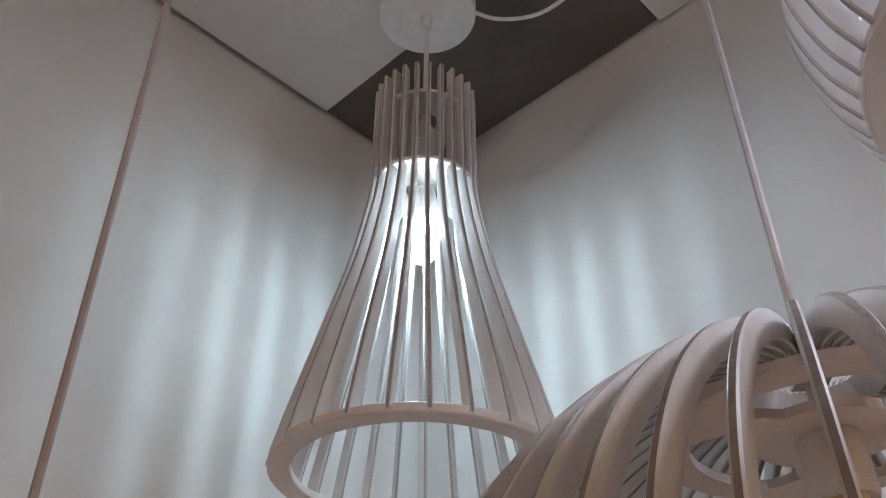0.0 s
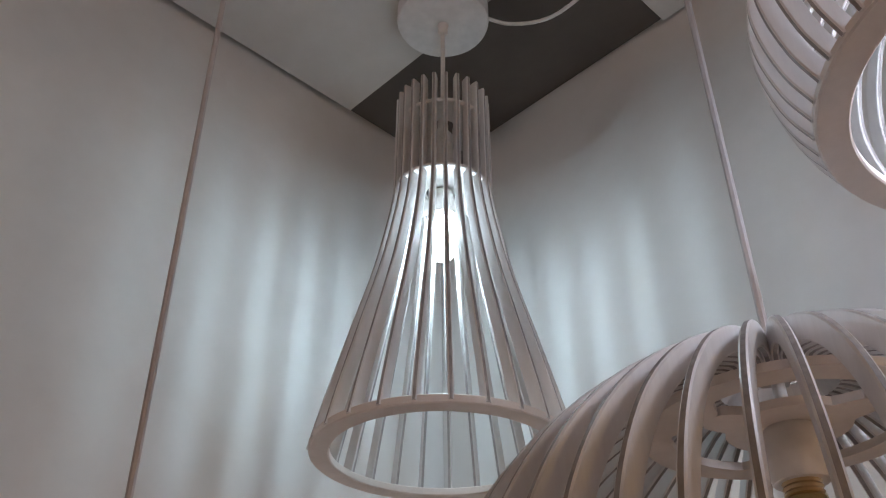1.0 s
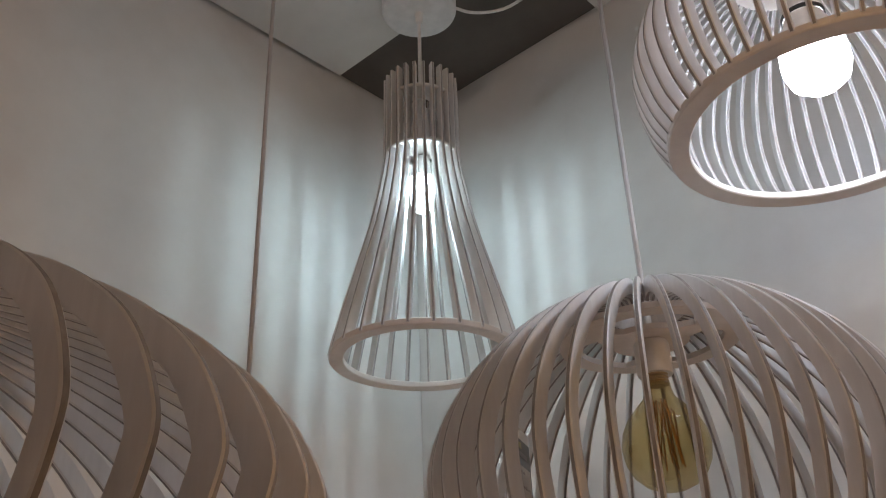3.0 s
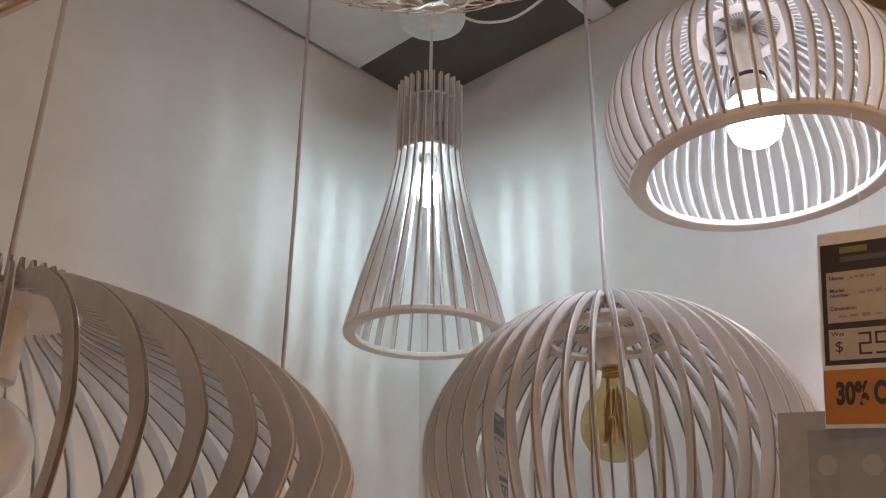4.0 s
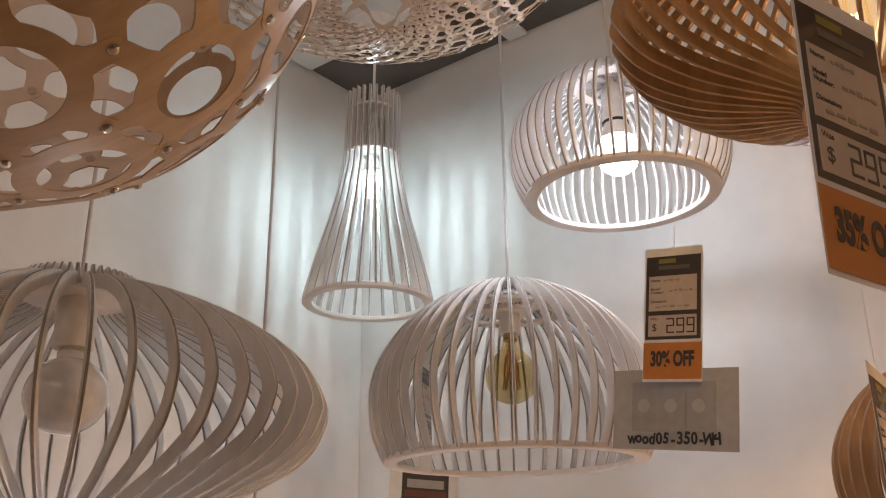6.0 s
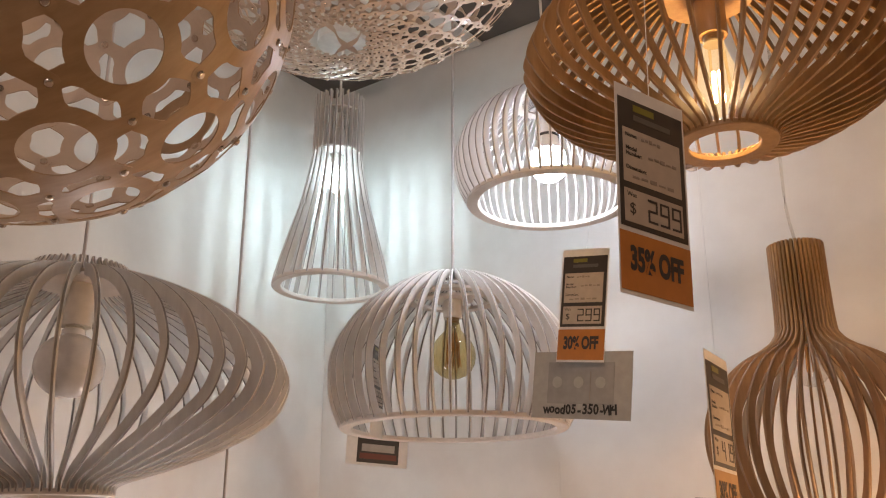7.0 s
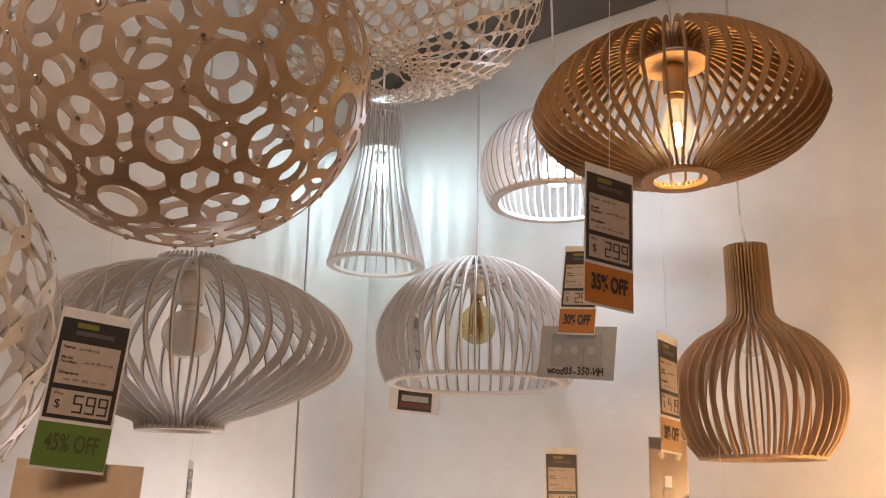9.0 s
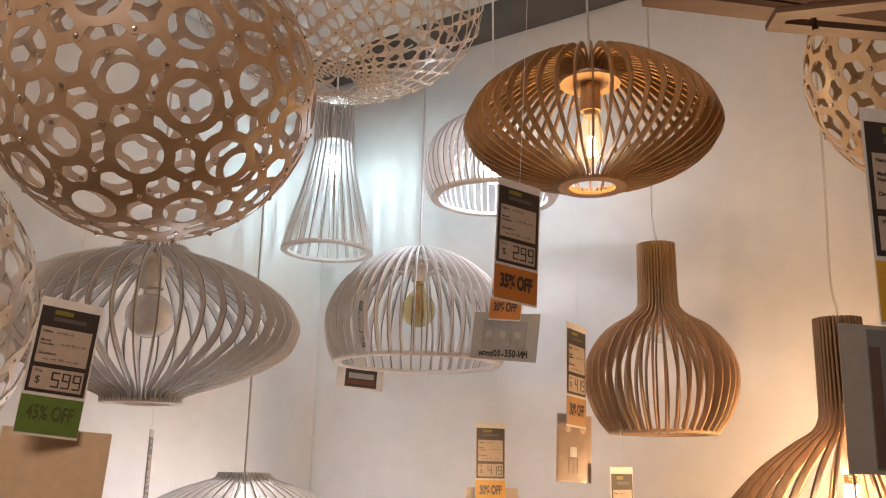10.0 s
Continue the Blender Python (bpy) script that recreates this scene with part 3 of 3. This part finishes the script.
def lattice(at, a, c, count, lat0, lat1, rows, width, mat, label, pear=0.0):
    """A rounded body of crossing riveted strips that run up it both ways round."""
    lamp = thing("pendant_lamp", at, label, "pendant lamp", "riveted bamboo pendants")

    def surf(th, ph):
        w = 1 + pear * math.sin(ph)
        p = Vector((a * w * math.cos(ph) * math.cos(th), a * w * math.cos(ph) * math.sin(th), c * math.sin(ph)))
        nrm = Vector((p.x / a ** 2, p.y / a ** 2, p.z / c ** 2)).normalized()
        return p, nrm

    # rows spaced so that the meshes stay about square
    ph, phs = lat0, [lat0]
    k = math.pi / count
    for _ in range(rows):
        m = math.hypot(a * math.sin(ph), c * math.cos(ph))
        ph += max(a * math.cos(ph) * k * 1.05, width * 0.9) / m
        if ph > lat1:
            break
        phs.append(ph)
    for side in (-1, 1):
        bm, verts = bmesh.new(), []
        sub = 6
        for i in range((len(phs) - 1) * sub + 1):
            j, f = divmod(i, sub)
            p0 = phs[j] if f == 0 else phs[j] + (phs[j + 1] - phs[j]) * f / sub
            th = side * k * (i / sub) + 0.10 * k * math.sin(2 * math.pi * i / sub) * side
            q, nrm = surf(th, p0)
            q2, _ = surf(th + side * k * 0.05, p0 + (phs[1] - phs[0]) * 0.05)
            d = (q2 - q).normalized()
            sd = nrm.cross(d)
            wide = min(width, 1.1 * a * math.cos(p0) * k) * (0.78 + 0.34 * math.cos(2 * math.pi * i / sub))
            lay = 0.0018 * side
            verts.append([bm.verts.new(q + sd * s * wide / 2 + nrm * (lay + h)) for s, h in ((-1, 0), (1, 0), (1, 0.0014), (-1, 0.0014))])
        for p, q in zip(verts, verts[1:]):
            for n in range(4):
                bm.faces.new((p[n], p[(n + 1) % 4], q[(n + 1) % 4], q[n]))
        bm.faces.new(verts[0])
        bm.faces.new(verts[-1][::-1])
        me = mesh_of("lattice_strip", bm, mat)
        for n in range(count):
            ob = new("lattice_strip", me)
            ob.parent = lamp
            ob.rotation_euler = (0, 0, 2 * k * n)
    bm = bmesh.new()
    for j, p0 in enumerate(phs[1:], 1):
        for n in range(count):
            q, nrm = surf(2 * k * n + (k * j), p0)
            r = min(0.0032, 0.2 * width)
            lathe([(0, 0.0052), (r * 0.7, 0.0048), (r, 0.0036), (r, 0.0), (0, 0.0)], 6, False, bm, Matrix.Translation(q) @ nrm.to_track_quat("Z", "Y").to_matrix().to_4x4())
    tagged(part("rivets", bm, METAL, lamp, "small metal rivets"), kind="stuff")
    return lamp


brown = coral((-0.301, -0.626, 1.934), (0.300, 0.300, 0.284), (-127.0, 7.8, -90.2), BAMBOO, PALE, "large caramel bamboo ball pendant of riveted rings", 0.0365, 0.0545, 0.0205, 3)
part("cord", tube([(0, 0, 0.282), (0, 0, TOP - 0.010 - 1.934)], 0.003), CORD, brown)
grid = lattice((0.010, 0.004, 2.477), 0.384, 0.235, 22, -1.42, 1.40, 60, 0.0150, PALE, "pale bamboo flattened pendant of riveted lattice strips")
part("cord", tube([(0, 0, 0.22), (0, 0, TOP - 0.010 - 2.477)], 0.003), CORD, grid)
left = lattice((-0.738, -0.754, 1.488), 0.311, 0.310, 16, -1.25, 1.25, 60, 0.025, PALE_GREY, "pale bamboo round pendant of wide riveted lattice strips")
part("cord", tube([(0, 0, 0.275), (0, 0, TOP - 0.010 - 1.488)], 0.003), CORD, left)
blond = coral((1.199, -0.732, 2.036), (0.253, 0.253, 0.253), (5, 50, 30), BLOND, BLOND, "blond bamboo ball pendant of riveted rings", 0.0285, 0.0438, 0.018, 5)
part("cord", tube([(0, 0, 0.251), (0, 0, TOP - 0.010 - 2.036)], 0.003), CORD, blond)


# ---- stacked plywood pendant ----
def long_frame(a, b, e, bar, thick):
    """A long six-sided plywood frame, lying flat."""
    bm = bmesh.new()
    ring = ((-a, -e), (0, -b), (a, -e), (a, e), (0, b), (-a, e))
    rows = [[[bm.verts.new((x - math.copysign(bar * 0.9, x) * q if x else 0, y - math.copysign(min(bar, abs(y) * 0.9), y) * q, z)) for x, y in ring] for q in (0, 1)] for z in (0, thick)]
    for k in range(6):
        m = (k + 1) % 6
        for z in (0, 1):
            bm.faces.new((rows[z][0][k], rows[z][0][m], rows[z][1][m], rows[z][1][k]))
        for q in (0, 1):
            bm.faces.new((rows[0][q][k], rows[0][q][m], rows[1][q][m], rows[1][q][k]))
    return bm


stack = thing("pendant_lamp", (0.900, -1.223, 1.808), "brown plywood pendant of stacked long frames", "pendant lamp", "", 1.038, 1.038)
for k, (a, b, e, z, turn) in enumerate(((0.262, 0.075, 0.024, 0.026, -9), (0.42, 0.12, 0.034, 0.058, -6), (0.44, 0.13, 0.036, 0.070, -4), (0.45, 0.14, 0.036, 0.082, -3), (0.45, 0.14, 0.036, 0.094, -2))):
    part("long_frame", long_frame(a, b, e, 0.020 if k == 0 else 0.032, 0.009), PLY, stack).matrix_local = pose(0, 0, z, 0, 0, turn)
for x in (-0.2, 0.2):
    part("spacer", tube([(x, 0.042, 0.0185), (x, 0.055, 0.100)], 0.004), PLY, stack)
part("cross_bar", box((-0.02, -0.13, 0.103), (0.02, 0.13, 0.110)), PLY, stack)
part("cord", tube([(0, 0, 0.105), (0, 0, (TOP - 0.010 - 1.808) / 1.038)], 0.003), CORD, stack)


# ---- price tags and signs ----
CARD = 1.05


def flat(parent, name, mat, x0, y0, x1, y1, lift, label="", thick=0.0004):
    """A sheet in the x-z plane that faces -y, lifted off the plane by that much."""
    return part(name, box((x0, -lift - thick, y0), (x1, -lift, y1)), mat, parent, label, False)


def writing(parent, text, mat, x, z, size, lift, wide=1.0, bold=0.0, name="lettering", align="CENTER", spin=0.0):
    cu = bpy.data.curves.new("lettering", "FONT")
    cu.body, cu.size, cu.align_x, cu.align_y, cu.offset, cu.extrude = text, size, align, "CENTER", bold, 0.0001
    tmp = new("lettering", cu)
    bpy.context.view_layer.update()
    me = bpy.data.meshes.new_from_object(tmp.evaluated_get(bpy.context.evaluated_depsgraph_get()))
    bpy.data.objects.remove(tmp)
    me.materials.clear()
    me.materials.append(mat)
    ob = new(name, me)
    ob.parent = parent
    ob.matrix_local = Matrix.Translation((x, -lift, z)) @ pose(0, 0, 0, 90, 0, 0) @ pose(0, 0, 0, 0, 0, spin) @ Matrix.Diagonal((wide, 1, 1, 1))
    return ob


SEGMENTS = {"0": "abcdef", "1": "bc", "2": "abged", "3": "abgcd", "4": "fgbc", "5": "afgcd", "9": "abcdfg"}


def segment_digits(text, x, z, w, h, lift, t=0.0022):
    """One digit made of straight strokes, w wide and h high, cut from one sheet."""
    xs, zs = (0, t, w - t, w), (0, t, (h - t) / 2, (h + t) / 2, h - t, h)
    cells = {"a": [(c, 4) for c in range(3)], "d": [(c, 0) for c in range(3)], "g": [(c, 2) for c in range(3)],
             "f": [(0, r) for r in (2, 3, 4)], "b": [(2, r) for r in (2, 3, 4)], "e": [(0, r) for r in (0, 1, 2)], "c": [(2, r) for r in (0, 1, 2)]}
    bm, verts = bmesh.new(), {}
    for c, r in sorted({cell for key in SEGMENTS[text] for cell in cells[key]}):
        corner = [(c, r), (c + 1, r), (c + 1, r + 1), (c, r + 1)]
        for k in corner:
            if k not in verts:
                verts[k] = bm.verts.new((x + xs[k[0]], -lift, z + zs[k[1]]))
        bm.faces.new([verts[k] for k in corner])
    grown = bmesh.ops.extrude_face_region(bm, geom=list(bm.faces))
    bmesh.ops.translate(bm, vec=(0, -0.0003, 0), verts=[g for g in grown["geom"] if isinstance(g, bmesh.types.BMVert)])
    return bm


def price_tag(at, yaw, roll, price, off, strip_mat, label, thread=0.0, lean=(0, 0), size=CARD):
    """A hanging price card: black panel, two tan fields, and a coloured discount strip beneath."""
    tag = thing("price_tag", Matrix.Translation(at) @ pose(0, 0, 0, 0, roll, yaw), label, "price tag", "hanging price tags", size, size)
    card = flat(tag, "card", PAPER, -0.047, -0.206, 0.047, 0.006, 0.0)
    panel = flat(card, "panel", INK, -0.044, -0.141, 0.044, -0.008, 0.0006, "black printed panel")
    flat(panel, "field", TAN, -0.039, -0.096, 0.038, -0.040, 0.0012, "tan form field")
    flat(panel, "price_field", TAN, -0.039, -0.136, 0.038, -0.103, 0.0012, "tan price field")
    for x0, x1, z0, z1 in ((-0.024, 0.004, -0.0195, -0.0125), (-0.024, 0.026, -0.0295, -0.0235)):
        flat(panel, "logo_mark", MARK if z0 > -0.025 else LOGO_GREY, x0, z0, x1, z1, 0.0012, "plain brand mark")
    for k, (word, z) in enumerate((("Name:", -0.047), ("Model", -0.061), ("Number:", -0.0665), ("Dimension:", -0.081))):
        writing(panel, word, INK, -0.036, z, 0.0058, 0.0018, bold=0.0001, align="LEFT")
    for z, x0, x1 in ((-0.048, -0.015, 0.012), (-0.065, -0.006, 0.034), (-0.090, -0.028, 0.030)):
        for q in range(5):
            a = x0 + (x1 - x0) * q / 5
            flat(panel, "pen_bar", SCRIPT, a, z - 0.0012 + 0.0008 * (q % 2), a + (x1 - x0) / 7, z + 0.0012 + 0.0008 * (q % 3), 0.0018)
    writing(panel, "Was", INK, -0.036, -0.1085, 0.0068, 0.0018, align="LEFT")
    writing(panel, "$", INK, -0.029, -0.1225, 0.016, 0.0018)
    for i, digit in enumerate(price):
        part("digit", segment_digits(digit, -0.0095 + 0.016 * i, -0.1315, 0.0125, 0.0235, 0.0018), INK, panel, "black segment digit", False)
    if off:
        strip = flat(card, "discount_strip", strip_mat, -0.046, -0.202, 0.046, -0.146, 0.0008, "coloured discount strip")
        writing(strip, off, FADED if strip_mat is GREEN else INK, 0.0, -0.172, 0.031, 0.0016, 0.60, 0.0006 if strip_mat is GREEN else 0.0014)
    if thread:
        part("thread", tube([(0, 0, 0.004), (lean[0], lean[1], thread)], 0.0005, 5), CORD_WHITE, tag, "thin nylon thread")
    return tag


def sign(at, yaw, roll, w, h, mat, label, text="", cells=False, size=CARD):
    """A laminated card with a clear border."""
    card = thing("sign_card", Matrix.Translation(at) @ pose(0, 0, 0, 0, roll, yaw), label, "sign", "hanging signs", size, size)
    flat(card, "sheet", mat, -w / 2, -h, w / 2, 0, 0.0)
    if cells:
        inner = flat(card, "print", GREY_PRINT, -w * 0.34, -h * 0.78, w * 0.33, -h * 0.16, 0.0006)
        for x in (-0.24, -0.02, 0.20):
            bm = lathe([(0, 0), (0.0105, 0), (0.0105, 0.0004), (0, 0.0004)], 20, False, None, pose(w * x, -0.0014, -h * 0.46, 90))
            part("picture", bm, GREY_FILM, inner, "faint round picture")
        flat(inner, "divider", SCRIPT, w * 0.095, -h * 0.72, w * 0.10, -h * 0.30, 0.0012)
    if text:
        rnd = random.Random(len(text))
        size = h * 0.20
        for i, ch in enumerate(text):
            if ch == " ":
                continue
            writing(card, ch, BLACK, (i - (len(text) - 1) / 2) * size * 0.47, -h * 0.865 + rnd.uniform(-0.0012, 0.0012), size * rnd.uniform(0.92, 1.06), 0.0016, 0.86, 0.0008, "letter", spin=rnd.uniform(-9, 5))
    return card


price_tag((0.501, 0.123, 1.861), -37, 7, "299", "30% OFF", ORANGE, "black and white price tag with an orange 30% OFF strip", 0.20, (-0.02, 0.06))
price_tag((0.379, -0.697, 1.752), 30, 3, "299", "35% OFF", ORANGE, "black and white price tag with an orange 35% OFF strip", 1.0)
price_tag((-0.350, -0.770, 1.496), 31, 5, "599", "45% OFF", GREEN, "black and white price tag with a green 45% OFF strip", 0.125, (0.0, 0.02), 1.0)
price_tag((0.478, 0.374, 1.381), 22, 0, "419", "30% OFF", YELLOW, "black and white price tag with a yellow 30% OFF strip", 0.1)
price_tag((0.570, -0.310, 1.562), 52, 2, "419", "30% OFF", DULL_ORANGE, "price tag turned aside with a dull orange 30% OFF strip", 0.28)
price_tag((0.095, 0.554, 1.770), 74, 0, "299", "", YELLOW, "black and white price tag hanging inside the dome lamp", 0.09)
price_tag((0.653, -1.399, 1.612), 8, 0, "419", "30% OFF", YELLOW, "black and white price tag with a yellow 30% OFF strip", 0.4)
price_tag((0.683, -0.237, 1.261), 45, 0, "419", "", YELLOW, "small grey price tag hanging low", 0.1)
price_tag((-0.304, -0.358, 1.314), 98, 0, "599", "30% OFF", YELLOW, "price tag seen edge-on, hanging on a thread", 0.1)
sign((0.490, 0.154, 1.670), -43, 7, 0.206, 0.122, GREY_FILM, "grey laminated sign with handwriting", "wood05-350-WH", True)
sign((-0.356, -0.752, 1.303), 12, 3, 0.152, 0.130, KRAFT, "tan laminated sign with handwriting", "5-500 WH")
sign((0.486, 0.390, 1.207), 20, 1, 0.160, 0.12, TAN, "tan laminated sign under a price tag")
photo = sign((0.098, 0.842, 1.590), 20, 3, 0.142, 0.066, PAPER, "white card with a small dark photograph", size=1.18)
pic = flat(photo, "photograph", INK, -0.046, -0.060, 0.050, -0.004, 0.0006, "dark photograph")
flat(pic, "picture_strip", GREY_FILM, -0.036, -0.036, 0.040, -0.020, 0.0012)
flat(pic, "picture_base", plain("dull_red_print", (0.16, 0.05, 0.04), 0.3, 0.0, 0.5), -0.040, -0.052, 0.045, -0.040, 0.0012)
photo = sign((0.571, -0.277, 1.376), 28, 2, 0.094, 0.136, TAN, "faded brown photograph of lamps over a chair")
pic = flat(photo, "photograph", plain("faded_brown_print", (0.40, 0.30, 0.23), 0.3, 0.0, 0.5), -0.044, -0.133, 0.044, -0.003, 0.0006)
for x in (-0.018, 0.022):
    part("lamp_picture", lathe([(0, 0), (0.008, 0), (0.008, 0.0003), (0, 0.0003)], 20, False, None, pose(x, -0.0013, -0.030, 90)), KRAFT, pic)
    flat(pic, "lamp_core", PAPER, x - 0.002, -0.034, x + 0.002, -0.026, 0.0022)
flat(pic, "chair_seat", GREY_PRINT, -0.016, -0.092, 0.010, -0.086, 0.0012)
flat(pic, "chair_back", PAPER, -0.012, -0.086, 0.006, -0.066, 0.0012)
for x in (-0.015, -0.002, 0.008):
    flat(pic, "chair_leg", SCRIPT, x, -0.118, x + 0.002, -0.092, 0.0012)
photo = sign((0.664, -1.394, 1.394), 8, 1, 0.20, 0.132, GREY_FILM, "grey laminated photo sign with a dark picture")
pic = flat(photo, "photograph", plain("grey_blue_print", (0.21, 0.225, 0.23), 0.25, 0.0, 0.5), -0.072, -0.128, 0.09, -0.004, 0.0006)
flat(pic, "picture_shape", plain("brown_print", (0.15, 0.10, 0.085), 0.25, 0.0, 0.5), -0.071, -0.126, -0.060, -0.02, 0.0012)
flat(pic, "picture_base", plain("dark_brown_print", (0.10, 0.075, 0.065), 0.25, 0.0, 0.5), -0.056, -0.127, 0.02, -0.100, 0.0012)
